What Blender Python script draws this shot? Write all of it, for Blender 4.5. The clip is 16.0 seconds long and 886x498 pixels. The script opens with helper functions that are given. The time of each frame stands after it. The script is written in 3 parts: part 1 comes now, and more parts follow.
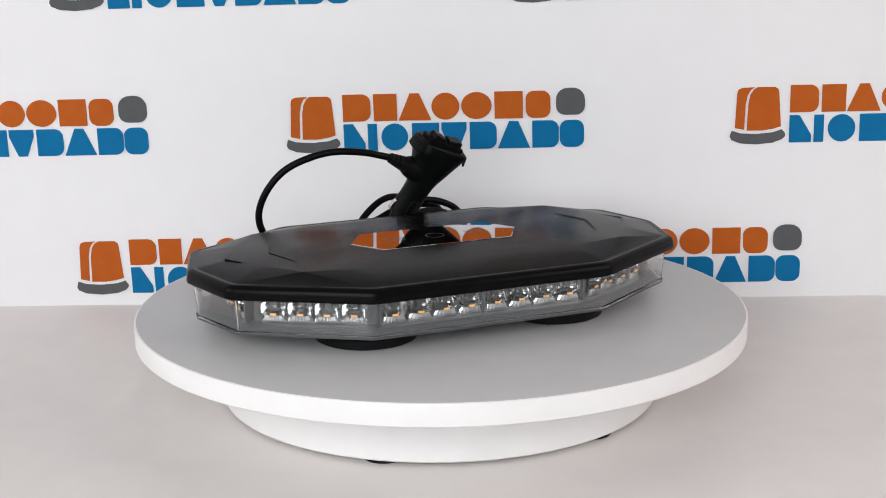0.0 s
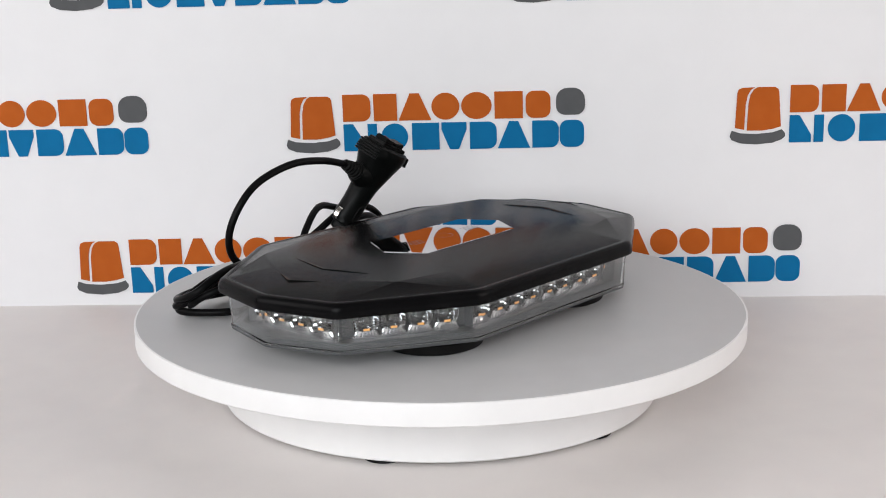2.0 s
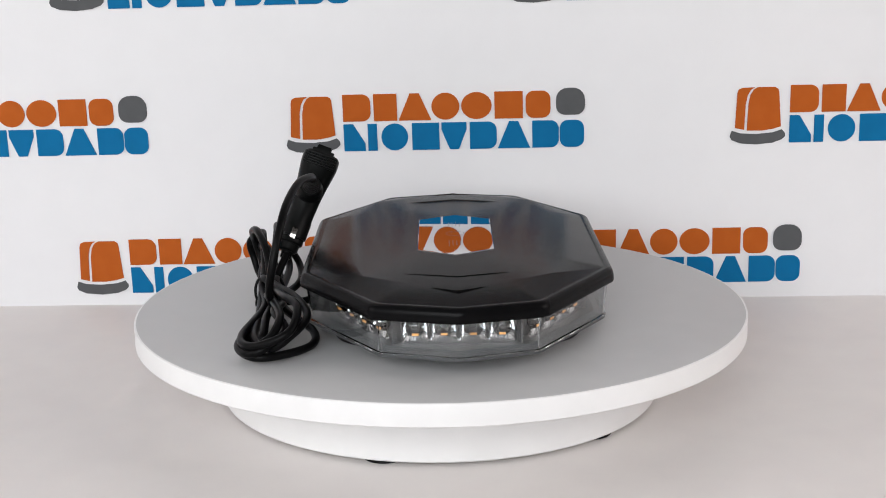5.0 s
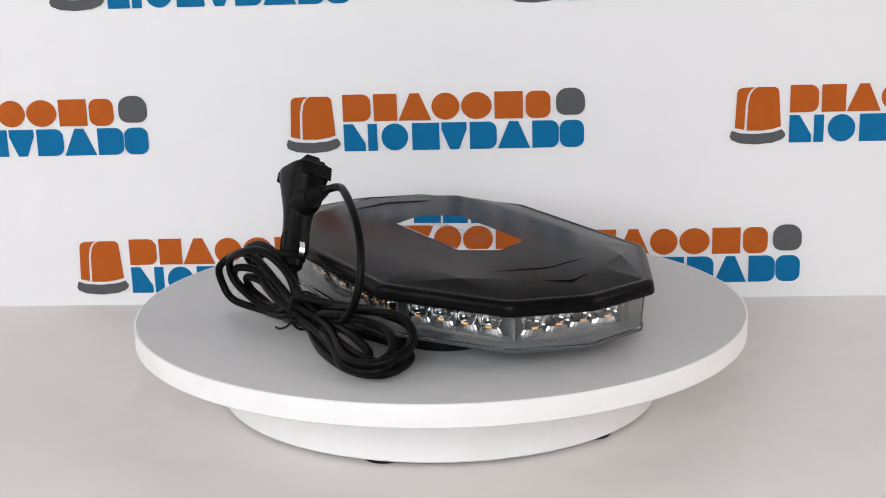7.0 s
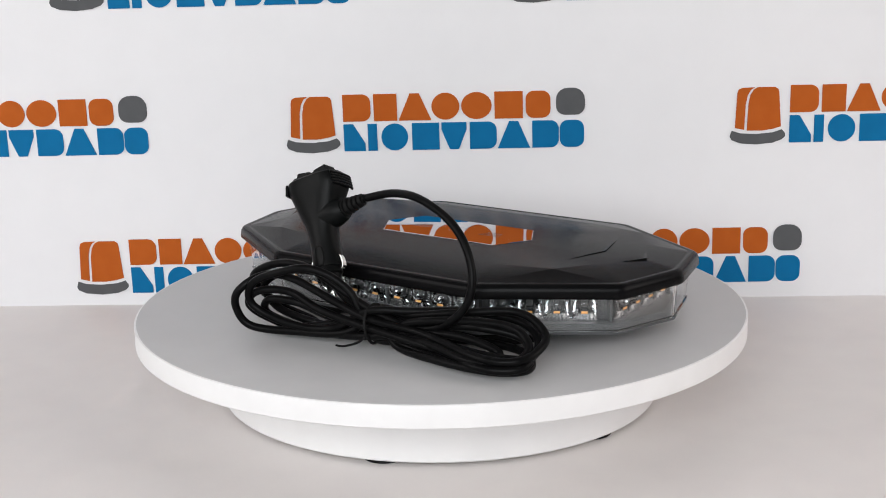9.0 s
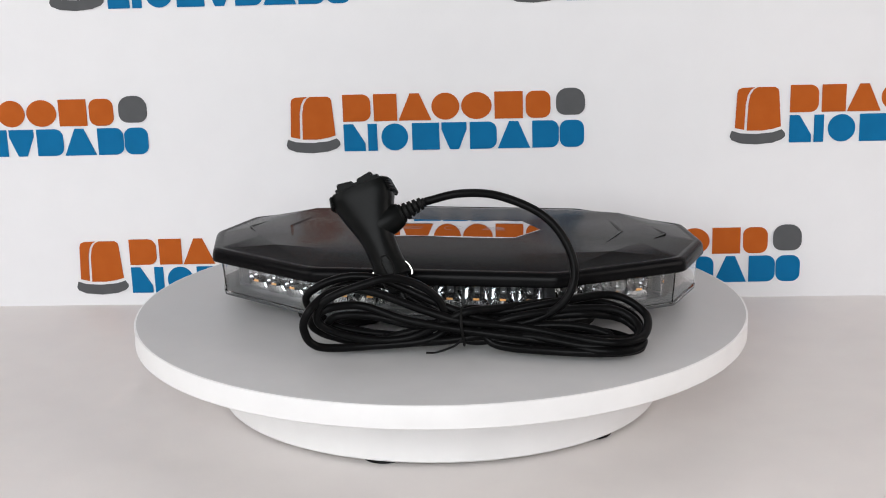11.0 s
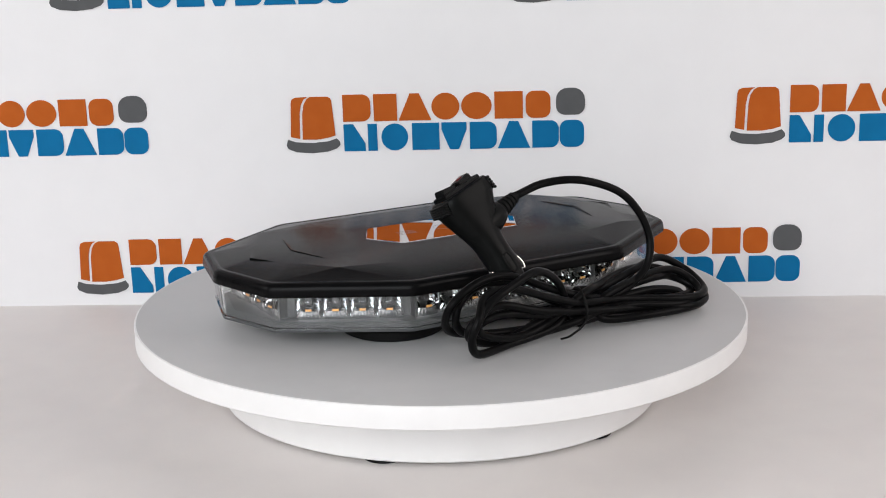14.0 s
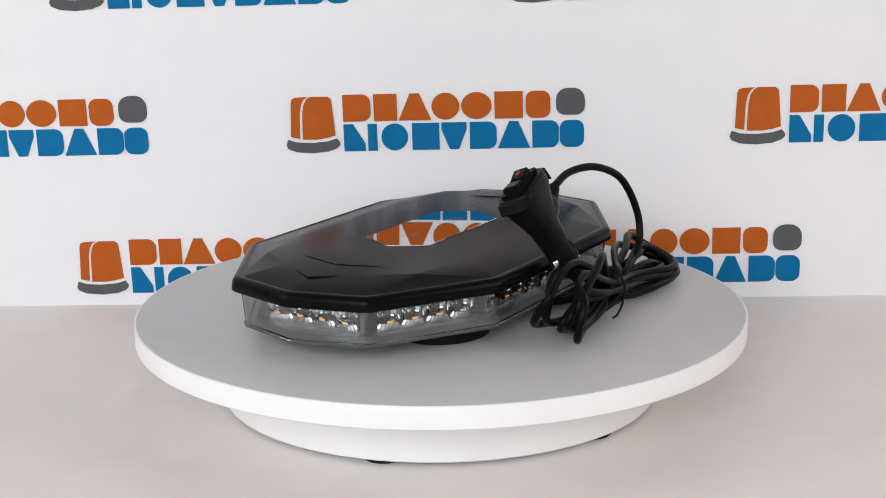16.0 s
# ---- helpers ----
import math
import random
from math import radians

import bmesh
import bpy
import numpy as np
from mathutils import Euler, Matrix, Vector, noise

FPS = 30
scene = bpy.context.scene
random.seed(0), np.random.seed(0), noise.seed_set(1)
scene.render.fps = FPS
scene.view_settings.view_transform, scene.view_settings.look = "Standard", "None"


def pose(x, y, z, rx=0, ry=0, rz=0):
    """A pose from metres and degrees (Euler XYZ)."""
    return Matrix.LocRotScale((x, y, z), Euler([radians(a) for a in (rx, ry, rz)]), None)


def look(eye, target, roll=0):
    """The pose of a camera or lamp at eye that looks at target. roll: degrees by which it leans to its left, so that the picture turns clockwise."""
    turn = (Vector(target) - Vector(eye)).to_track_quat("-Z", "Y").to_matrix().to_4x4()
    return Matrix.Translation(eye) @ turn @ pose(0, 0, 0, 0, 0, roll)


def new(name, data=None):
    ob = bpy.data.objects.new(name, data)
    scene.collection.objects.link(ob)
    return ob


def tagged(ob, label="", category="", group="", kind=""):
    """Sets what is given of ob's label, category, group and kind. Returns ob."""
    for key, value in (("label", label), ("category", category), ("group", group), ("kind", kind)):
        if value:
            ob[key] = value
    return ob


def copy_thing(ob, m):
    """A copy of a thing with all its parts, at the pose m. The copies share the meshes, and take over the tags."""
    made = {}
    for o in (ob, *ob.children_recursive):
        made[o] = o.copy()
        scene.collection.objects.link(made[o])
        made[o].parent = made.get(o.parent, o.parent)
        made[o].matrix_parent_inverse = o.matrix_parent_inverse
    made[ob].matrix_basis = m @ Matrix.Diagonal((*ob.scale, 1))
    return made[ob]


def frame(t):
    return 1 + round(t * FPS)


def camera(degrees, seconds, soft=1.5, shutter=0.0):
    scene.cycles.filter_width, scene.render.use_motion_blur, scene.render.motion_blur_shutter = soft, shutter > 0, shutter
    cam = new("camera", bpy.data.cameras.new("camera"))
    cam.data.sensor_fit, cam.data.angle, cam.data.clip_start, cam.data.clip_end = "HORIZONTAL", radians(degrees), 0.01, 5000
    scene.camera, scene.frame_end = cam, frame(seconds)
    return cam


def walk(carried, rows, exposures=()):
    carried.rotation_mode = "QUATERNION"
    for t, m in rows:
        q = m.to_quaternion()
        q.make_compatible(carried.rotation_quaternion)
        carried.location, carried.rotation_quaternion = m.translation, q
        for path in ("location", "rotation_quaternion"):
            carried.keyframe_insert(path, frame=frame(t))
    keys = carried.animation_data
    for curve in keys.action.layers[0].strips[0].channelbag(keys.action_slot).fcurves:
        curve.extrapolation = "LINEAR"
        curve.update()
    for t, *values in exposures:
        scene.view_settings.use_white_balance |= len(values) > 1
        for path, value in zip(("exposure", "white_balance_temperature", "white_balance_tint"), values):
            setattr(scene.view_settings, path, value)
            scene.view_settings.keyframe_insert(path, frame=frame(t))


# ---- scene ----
# ---- camera: stands still on a stand before the table ----
ZT = 0.073                     # top of the turntable above the table
cam = camera(34.599, 16.0, soft=1.0)
EYE = (0.0, -1.13958, ZT + 0.32091)
YAW, PITCH, ROLL = 0.00121, 0.23716, -0.01307
AIM = (EYE[0] + math.sin(YAW) * math.cos(PITCH), EYE[1] + math.cos(YAW) * math.cos(PITCH), EYE[2] - math.sin(PITCH))
CAM_POSE = look(EYE, AIM, math.degrees(ROLL))
walk(cam, [(0.0, CAM_POSE), (16.0, CAM_POSE)], exposures=[(0.0, 0.0, 6500, 10), (16.0, 0.0, 6500, 10)])

# ---- world and lights ----
world = bpy.data.worlds.new("world")
scene.world = world
world.use_nodes = True
wn = world.node_tree.nodes
sky = wn.new("ShaderNodeTexSky")
sky.sky_type, sky.sun_disc = "NISHITA", False
sky.sun_elevation, sky.sun_rotation = radians(35), radians(200)
wn["Background"].inputs[1].default_value = 0.05
world.node_tree.links.new(sky.outputs[0], wn["Background"].inputs[0])


def window_light(name, eye, target, sx, sy, watts, color):
    data = bpy.data.lights.new(name, "AREA")
    data.shape, data.size, data.size_y, data.energy, data.color = "RECTANGLE", sx, sy, watts, color
    ob = new(name, data)
    ob.matrix_world = look(eye, target)
    return ob


window_light("window_light_back", (-0.55, -2.42, 0.95), (-0.1, 0, 0.2), 1.9, 1.3, 48.5, (0.95, 0.975, 1.0))
# added warm side lamp from the right; its source is unseen
window_light("side_light_east", (1.95, -0.75, 0.95), (0, -0.1, 0.1), 1.3, 1.2, 18.8, (1.0, 0.91, 0.87))
# added fill that lifts the table's left side; no window known there
window_light("fill_light_west", (-1.95, -0.85, 0.95), (0, -0.1, 0.1), 1.3, 1.2, 16.6, (1.0, 0.95, 0.93))

# ---- materials ----


def material(name, color, rough=0.5, metal=0.0, **k):
    m = bpy.data.materials.new(name)
    m.use_nodes = True
    b = m.node_tree.nodes["Principled BSDF"]
    b.inputs["Base Color"].default_value = (*color, 1)
    b.inputs["Roughness"].default_value = rough
    b.inputs["Metallic"].default_value = metal
    for key, v in k.items():
        b.inputs[key.replace("_", " ")].default_value = v
    return m


def grained(m, scale, dark, light, bump=0.0, bump_scale=None, rough=None, stretch=(1, 1, 1), broad=0.0, broad_scale=4.0):
    """Colour variation at two scales, and fine relief."""
    nt = m.node_tree
    b = nt.nodes["Principled BSDF"]
    co = nt.nodes.new("ShaderNodeTexCoord")
    mp = nt.nodes.new("ShaderNodeMapping")
    mp.inputs["Scale"].default_value = stretch
    nt.links.new(co.outputs["Object"], mp.inputs["Vector"])
    n1 = nt.nodes.new("ShaderNodeTexNoise")
    n1.inputs["Scale"].default_value, n1.inputs["Detail"].default_value = scale, 5
    nt.links.new(mp.outputs[0], n1.inputs["Vector"])
    r = nt.nodes.new("ShaderNodeValToRGB")
    r.color_ramp.elements[0].position, r.color_ramp.elements[1].position = 0.3, 0.7
    r.color_ramp.elements[0].color, r.color_ramp.elements[1].color = (*dark, 1), (*light, 1)
    fac = n1.outputs["Fac"]
    if broad:
        n2 = nt.nodes.new("ShaderNodeTexNoise")
        n2.inputs["Scale"].default_value, n2.inputs["Detail"].default_value = broad_scale, 3
        nt.links.new(co.outputs["Object"], n2.inputs["Vector"])
        mx = nt.nodes.new("ShaderNodeMix")
        mx.inputs[0].default_value = broad
        nt.links.new(n1.outputs["Fac"], mx.inputs[2])
        nt.links.new(n2.outputs["Fac"], mx.inputs[3])
        fac = mx.outputs[0]
    nt.links.new(fac, r.inputs[0])
    nt.links.new(r.outputs[0], b.inputs["Base Color"])
    if bump:
        n3 = nt.nodes.new("ShaderNodeTexNoise")
        n3.inputs["Scale"].default_value, n3.inputs["Detail"].default_value = bump_scale or scale * 3, 4
        nt.links.new(mp.outputs[0], n3.inputs["Vector"])
        bp = nt.nodes.new("ShaderNodeBump")
        bp.inputs["Strength"].default_value, bp.inputs["Distance"].default_value = bump, 0.001
        nt.links.new(n3.outputs["Fac"], bp.inputs["Height"])
        nt.links.new(bp.outputs[0], b.inputs["Normal"])
    if rough:
        mr = nt.nodes.new("ShaderNodeMapRange")
        mr.inputs["To Min"].default_value, mr.inputs["To Max"].default_value = rough
        nt.links.new(fac, mr.inputs["Value"])
        nt.links.new(mr.outputs[0], b.inputs["Roughness"])
    return m


M_FABRIC = grained(material("backdrop_vinyl", (0.77, 0.77, 0.785), 0.6), 30, (0.71, 0.71, 0.722), (0.74, 0.74, 0.752), 0.06, 900, broad=0.5, broad_scale=3)
M_TABLE = grained(material("table_cloth", (0.55, 0.53, 0.52), 0.55), 25, (0.71, 0.675, 0.66), (0.775, 0.74, 0.715), 0.10, 700, broad=0.6, broad_scale=5)
M_PLAIN = grained(material("room_paint", (0.12, 0.115, 0.11), 0.8), 8, (0.105, 0.10, 0.095), (0.135, 0.13, 0.125), 0.05, 200)
M_FLOOR = grained(material("room_floor", (0.10, 0.09, 0.08), 0.5), 10, (0.08, 0.072, 0.065), (0.12, 0.105, 0.095), 0.05, 100)
M_ORANGE = grained(material("orange_print", (0.40, 0.088, 0.009), 0.7, Specular_IOR_Level=0.15), 60, (0.39, 0.082, 0.008), (0.42, 0.094, 0.011))
M_BLUE = grained(material("blue_print", (0.0, 0.128, 0.30), 0.7, Specular_IOR_Level=0.15), 60, (0.0, 0.122, 0.285), (0.0, 0.135, 0.315))
M_GREY = grained(material("grey_print", (0.085, 0.088, 0.092), 0.7, Specular_IOR_Level=0.15), 60, (0.08, 0.083, 0.087), (0.09, 0.093, 0.097))
M_DISC = grained(material("grey_laminate", (0.44, 0.44, 0.445), 0.42), 35, (0.46, 0.46, 0.46), (0.485, 0.485, 0.485), 0.03, 900, rough=(0.36, 0.5))
M_WHITE = grained(material("white_melamine", (0.82, 0.82, 0.82), 0.35), 40, (0.755, 0.75, 0.745), (0.785, 0.78, 0.775), 0.02, 600, rough=(0.3, 0.42))
M_RUBBER = grained(material("black_rubber", (0.004, 0.004, 0.004), 0.6, Specular_IOR_Level=0.15), 80, (0.003, 0.003, 0.003), (0.005, 0.005, 0.005), 0.1, 900)
M_COVER = grained(material("satin_black_plastic", (0.009, 0.009, 0.0095), 0.32, Specular_IOR_Level=0.058), 60, (0.003, 0.003, 0.0032), (0.0045, 0.0045, 0.0048), 0.04, 2600, rough=(0.22, 0.28))
M_PLATE = material("mirror_plate", (0.60, 0.60, 0.615), 0.02, 1.0)
M_CLEAR = material("clear_polycarbonate", (0.96, 0.97, 0.97), 0.03, 0.0, Transmission_Weight=1.0, IOR=1.5)
M_TRAY = grained(material("grey_tray", (0.11, 0.115, 0.12), 0.5), 50, (0.046, 0.049, 0.051), (0.060, 0.063, 0.066), 0.05, 800)
M_CHROME = material("chrome_reflector", (0.66, 0.67, 0.68), 0.10, 1.0)
M_OPTIC = material("clear_optic", (0.97, 0.98, 0.98), 0.02, 0.0, Transmission_Weight=1.0, IOR=1.48)
M_CHIP = material("amber_phosphor", (0.75, 0.36, 0.10), 0.5)
M_CABLE = grained(material("cable_jacket", (0.003, 0.003, 0.0032), 0.34, Specular_IOR_Level=0.07), 90, (0.0025, 0.0025, 0.0027), (0.004, 0.004, 0.0042), 0.05, 700, rough=(0.28, 0.38))
M_PLUG = grained(material("plug_plastic", (0.006, 0.0065, 0.0065), 0.33, Specular_IOR_Level=0.09), 90, (0.003, 0.0034, 0.0034), (0.005, 0.0055, 0.0055), 0.12, 1800, rough=(0.30, 0.40))
M_STEEL = material("nickel_contact", (0.78, 0.76, 0.72), 0.18, 1.0)
M_ETCH = material("etched_grey", (0.12, 0.12, 0.125), 0.35, 0.8)
M_RED = material("dark_red_lens", (0.12, 0.01, 0.012), 0.2)

# ---- mesh helpers ----


def part(name, bm, mat, parent=None, label="", smooth=False):
    me = bpy.data.meshes.new(name)
    bm.normal_update()
    if smooth:
        for f in bm.faces:
            f.smooth = True
    bm.to_mesh(me)
    bm.free()
    me.materials.append(mat)
    ob = new(name, me)
    if parent:
        ob.parent = parent
    if label:
        ob["label"] = label
    return ob


def auto_smooth(ob, degrees=35):
    """Smooth faces with sharp edges kept."""
    me = ob.data
    bm = bmesh.new()
    bm.from_mesh(me)
    for f in bm.faces:
        f.smooth = True
    for e in bm.edges:
        e.smooth = e.calc_face_angle(0) < radians(degrees)
    bm.to_mesh(me)
    bm.free()
    return ob


def box(bm, sx, sy, sz, m=Matrix()):
    return bmesh.ops.create_cube(bm, size=1, matrix=m @ Matrix.Diagonal((sx, sy, sz, 1)))


def lathe(bm, profile, n=96, m=Matrix()):
    """Turn a profile of (radius, z) about z; closes at zero radius."""
    rings = []
    for r, z in profile:
        if r < 1e-6:
            rings.append([bm.verts.new(m @ Vector((0, 0, z)))])
        else:
            rings.append([bm.verts.new(m @ Vector((r * math.cos(2 * math.pi * i / n), r * math.sin(2 * math.pi * i / n), z))) for i in range(n)])
    for a, b in zip(rings, rings[1:]):
        for i in range(n):
            j = (i + 1) % n
            if len(a) == 1 and len(b) > 1:
                bm.faces.new((a[0], b[j], b[i]))
            elif len(b) == 1 and len(a) > 1:
                bm.faces.new((a[i], a[j], b[0]))
            elif len(a) > 1:
                bm.faces.new((a[i], a[j], b[j], b[i]))
    bmesh.ops.recalc_face_normals(bm, faces=bm.faces)


def rings_mesh(bm, rings, cap_first=True, cap_last=True):
    """Skin of equal-length loops of points."""
    vs = [[bm.verts.new(p) for p in ring] for ring in rings]
    n = len(vs[0])
    for a, b in zip(vs, vs[1:]):
        for i in range(n):
            bm.faces.new((a[i], a[(i + 1) % n], b[(i + 1) % n], b[i]))
    if cap_first:
        bm.faces.new(vs[0][::-1])
    if cap_last:
        bm.faces.new(vs[-1])
    bmesh.ops.recalc_face_normals(bm, faces=bm.faces)
    return vs


def smooth_path(points, per=8):
    """Catmull-Rom through the points."""
    p = [Vector(q) for q in points]
    p = [2 * p[0] - p[1]] + p + [2 * p[-1] - p[-2]]
    out = []
    for i in range(1, len(p) - 2):
        for k in range(per):
            t = k / per
            out.append(0.5 * (2 * p[i] + (p[i + 1] - p[i - 1]) * t + (2 * p[i - 1] - 5 * p[i] + 4 * p[i + 1] - p[i + 2]) * t * t
                              + (3 * p[i] - p[i - 1] - 3 * p[i + 1] + p[i + 2]) * t ** 3))
    out.append(p[-2])
    return out


def tube(bm, path, radius, n=14):
    """A round tube along a path; radius may be a list."""
    path = [Vector(p) for p in path]
    up = Vector((0.31, 0.17, 0.93))
    rings = []
    for i, p in enumerate(path):
        d = (path[min(i + 1, len(path) - 1)] - path[max(i - 1, 0)]).normalized()
        up = (up - d * up.dot(d)).normalized()
        s = d.cross(up)
        r = radius[i] if isinstance(radius, list) else radius
        rings.append([p + r * (math.cos(2 * math.pi * k / n) * up + math.sin(2 * math.pi * k / n) * s) for k in range(n)])
    rings_mesh(bm, rings)


def prism(bm, outline, z0, z1):
    """A flat plate with that outline (x, y) between two heights."""
    rings_mesh(bm, [[(x, y, z0) for x, y in outline], [(x, y, z1) for x, y in outline]])


# ---- the table, the printed backdrop and the room ----
WALL_Y, WALL_YAW, WALL_LEAN = 0.2671, 0.0450, 0.0370
S = 0.8897                     # size of the print
PRINT_TURN = -0.0143


def build_wall():
    """A hanging printed vinyl backdrop that leans a little forward; its foot is tucked behind the table cloth."""
    bm = bmesh.new()
    us = [-1.9 + 0.1 * i for i in range(39)]
    zs = [-ZT - 0.02, -ZT + 0.02, -ZT + 0.04, -ZT + 0.07, 0.05, 0.12, 0.2, 0.35, 0.6, 1.0, 1.6]
    front = [[bm.verts.new((u, 0, z + ZT)) for u in us] for z in zs]
    back = [[bm.verts.new((u, 0.03, z + ZT)) for u in us] for z in zs]
    nu, nz = len(us), len(zs)
    for g in (front, back):
        for a, b in zip(g, g[1:]):
            for i in range(nu - 1):
                bm.faces.new((a[i], a[i + 1], b[i + 1], b[i]))
    for i in range(nu - 1):
        bm.faces.new((front[0][i], front[0][i + 1], back[0][i + 1], back[0][i]))
        bm.faces.new((front[-1][i], front[-1][i + 1], back[-1][i + 1], back[-1][i]))
    for j in range(nz - 1):
        bm.faces.new((front[j][0], front[j + 1][0], back[j + 1][0], back[j][0]))
        bm.faces.new((front[j][-1], front[j + 1][-1], back[j + 1][-1], back[j][-1]))
    bmesh.ops.recalc_face_normals(bm, faces=bm.faces)
    ob = part("wall_north", bm, M_FABRIC, smooth=False)
    auto_smooth(ob)
    ob.matrix_world = pose(0, WALL_Y, 0, 0, 0, -math.degrees(WALL_YAW)) @ pose(0, 0, 0, math.degrees(WALL_LEAN), 0, 0)
    return tagged(ob, "white vinyl backdrop printed with rows of orange, blue and grey marks", "backdrop", kind="structure")


wall_north = build_wall()


def plate_shape(name, outline, mat, parent, y=-0.0012):
    """A thin printed shape on the backdrop; outline in (u, z) metres."""
    bm = bmesh.new()
    rings_mesh(bm, [[(u, y, z) for u, z in outline], [(u, 0.0005, z) for u, z in outline]])
    return part(name, bm, mat, parent)


def rounded(u0, u1, z0, z1, r, n=5):
    """Corners' radii r = (lower left, lower right, upper right, upper left)."""
    out = []
    for (cu, cz, a0), q in zip(((u0, z0, 180), (u1, z0, 270), (u1, z1, 0), (u0, z1, 90)), r):
        su = 1 if cu == u0 else -1
        sz = 1 if cz == z0 else -1
        if q <= 0:
            out.append((cu, cz))
            continue
        for i in range(n + 1):
            a = radians(a0 + 90 * i / n)
            out.append((cu + su * q + q * math.cos(a), cz + sz * q + q * math.sin(a)))
    return out


def oval(u0, u1, z0, z1, n=28):
    return [((u0 + u1) / 2 + (u1 - u0) / 2 * math.cos(2 * math.pi * i / n), (z0 + z1) / 2 + (z1 - z0) / 2 * math.sin(2 * math.pi * i / n)) for i in range(n)]


# spans of the plain blocks of one printed mark, in metres from the mark's corner
ROW_A = [("round", 0, 31), ("rect", 34.5, 60.5), ("trap", 62, 98.5), ("oval", 99, 130), ("oval", 132, 166), ("rect", 169, 200.5), ("soft", 203.5, 231)]
ROW_B = [("foot", 0, 24), ("rect", 27, 37.5), ("oval", 42, 72), ("rect", 76.5, 107), ("head", 109.5, 137.5), ("round", 141, 171), ("trap", 172, 208), ("round", 210.5, 240), ("soft", 241, 268)]


def block(kind, a, b, z0, z1):
    h = z1 - z0
    if kind == "round":
        return rounded(a, b, z0, z1, (0, h * 0.3, h * 0.3, 0))
    if kind == "trap":
        return [(a, z0), (b, z0), (a + (b - a) * 0.64, z1), (a + (b - a) * 0.36, z1)]
    if kind == "foot":
        return [(a, z0), (b, z0), (b, z0 + h * 0.27), (a + (b - a) * 0.45, z1), (a, z1)]
    if kind == "head":
        return [(a + (b - a) * 0.32, z0), (a + (b - a) * 0.68, z0), (b, z1 - h * 0.27), (b, z1), (a, z1), (a, z1 - h * 0.27)]
    if kind == "oval":
        return oval(a, b, z0, z1)
    if kind == "soft":
        return rounded(a, b, z0, z1, (h * 0.3,) * 4)
    return [(a, z0), (b, z0), (b, z1), (a, z1)]


def printed_mark():
    """The mark: an orange dome on a grey foot beside two rows of plain blocks."""
    root = new("printed_mark")
    for row, z0, z1, mat in ((ROW_A, -30.2, 0, M_ORANGE), (ROW_B, -63.8, -33.4, M_BLUE)):
        for kind, a, b in row:
            plate_shape("print_block", [(u / 1000 * S, z / 1000 * S) for u, z in block(kind, a, b, z0, z1)], mat, root)
    sc = lambda pts: [(u / 1000 * S, z / 1000 * S) for u, z in pts]
    plate_shape("print_block", sc(rounded(237, 269, -27.5, 2.5, (10, 10, 13, 13))), M_GREY, root)
    # dome in two panes, and its curved foot
    right = [(-46.5, -49.5), (-30, -49.8), (-18, -48), (-9.4, -45.6), (-12.4, -7), (-13.5, -3.5), (-17, -1.6), (-36, -1.6), (-40, -4), (-43.5, -10), (-45.5, -20)]
    left = [(-59.6, -46.5), (-49.5, -48.7), (-48.5, -20), (-46.5, -10), (-43, -4), (-39, -1.6), (-53, -2.2), (-56.5, -4), (-57.8, -8)]
    plate_shape("dome_pane", sc(right), M_ORANGE, root)
    plate_shape("dome_pane", sc(left), M_ORANGE, root)
    foot = [(-63, -49.5), (-54, -52.6), (-36, -53.8), (-18, -52.2), (-8, -49), (-4.6, -53), (-4.4, -56.5), (-8, -60), (-18, -63.6), (-36, -65.3), (-54, -63.8), (-63, -60), (-65, -56)]
    plate_shape("dome_foot", sc(foot), M_GREY, root)
    root.parent = wall_north
    return root


# the print is not quite regular: places of the marks in the middle, along the backdrop and up
MARKS = {(0, 0): (-0.0959, 0.2131), (-1, 0): (-0.5313, 0.2081), (1, 0): (0.3433, 0.2195), (-0.5, 1): (-0.3202, 0.0654), (0.5, 1): (0.1225, 0.0736), (-0.5, -1): (-0.3234, 0.3565), (0.5, -1): (0.1240, 0.3602)}


def mark_pose(i, j):
    u, z = MARKS.get((i, j), (-0.0959 + 0.4373 * i + 0.0004 * j, 0.2131 + 0.0057 * i + -0.1444 * j))
    return pose(u, 0, z, 0, math.degrees(PRINT_TURN), 0)


first = printed_mark()
first.matrix_basis = mark_pose(0, 0)
for j, cols in ((-4, (-2, -1, 0, 1, 2)), (-3, (-1.5, -0.5, 0.5, 1.5)), (-2, (-2, -1, 0, 1, 2)), (-1, (-1.5, -0.5, 0.5, 1.5)), (0, (-2, -1, 1, 2)), (1, (-1.5, -0.5, 0.5, 1.5))):
    for i in cols:
        copy_thing(first, mark_pose(i, j))


def slab(name, x0, x1, y0, y1, z0, z1, mat, label, category):
    bm = bmesh.new()
    box(bm, x1 - x0, y1 - y0, z1 - z0, Matrix.Translation(((x0 + x1) / 2, (y0 + y1) / 2, (z0 + z1) / 2)))
    return tagged(part(name, bm, mat), label, category, kind="structure")


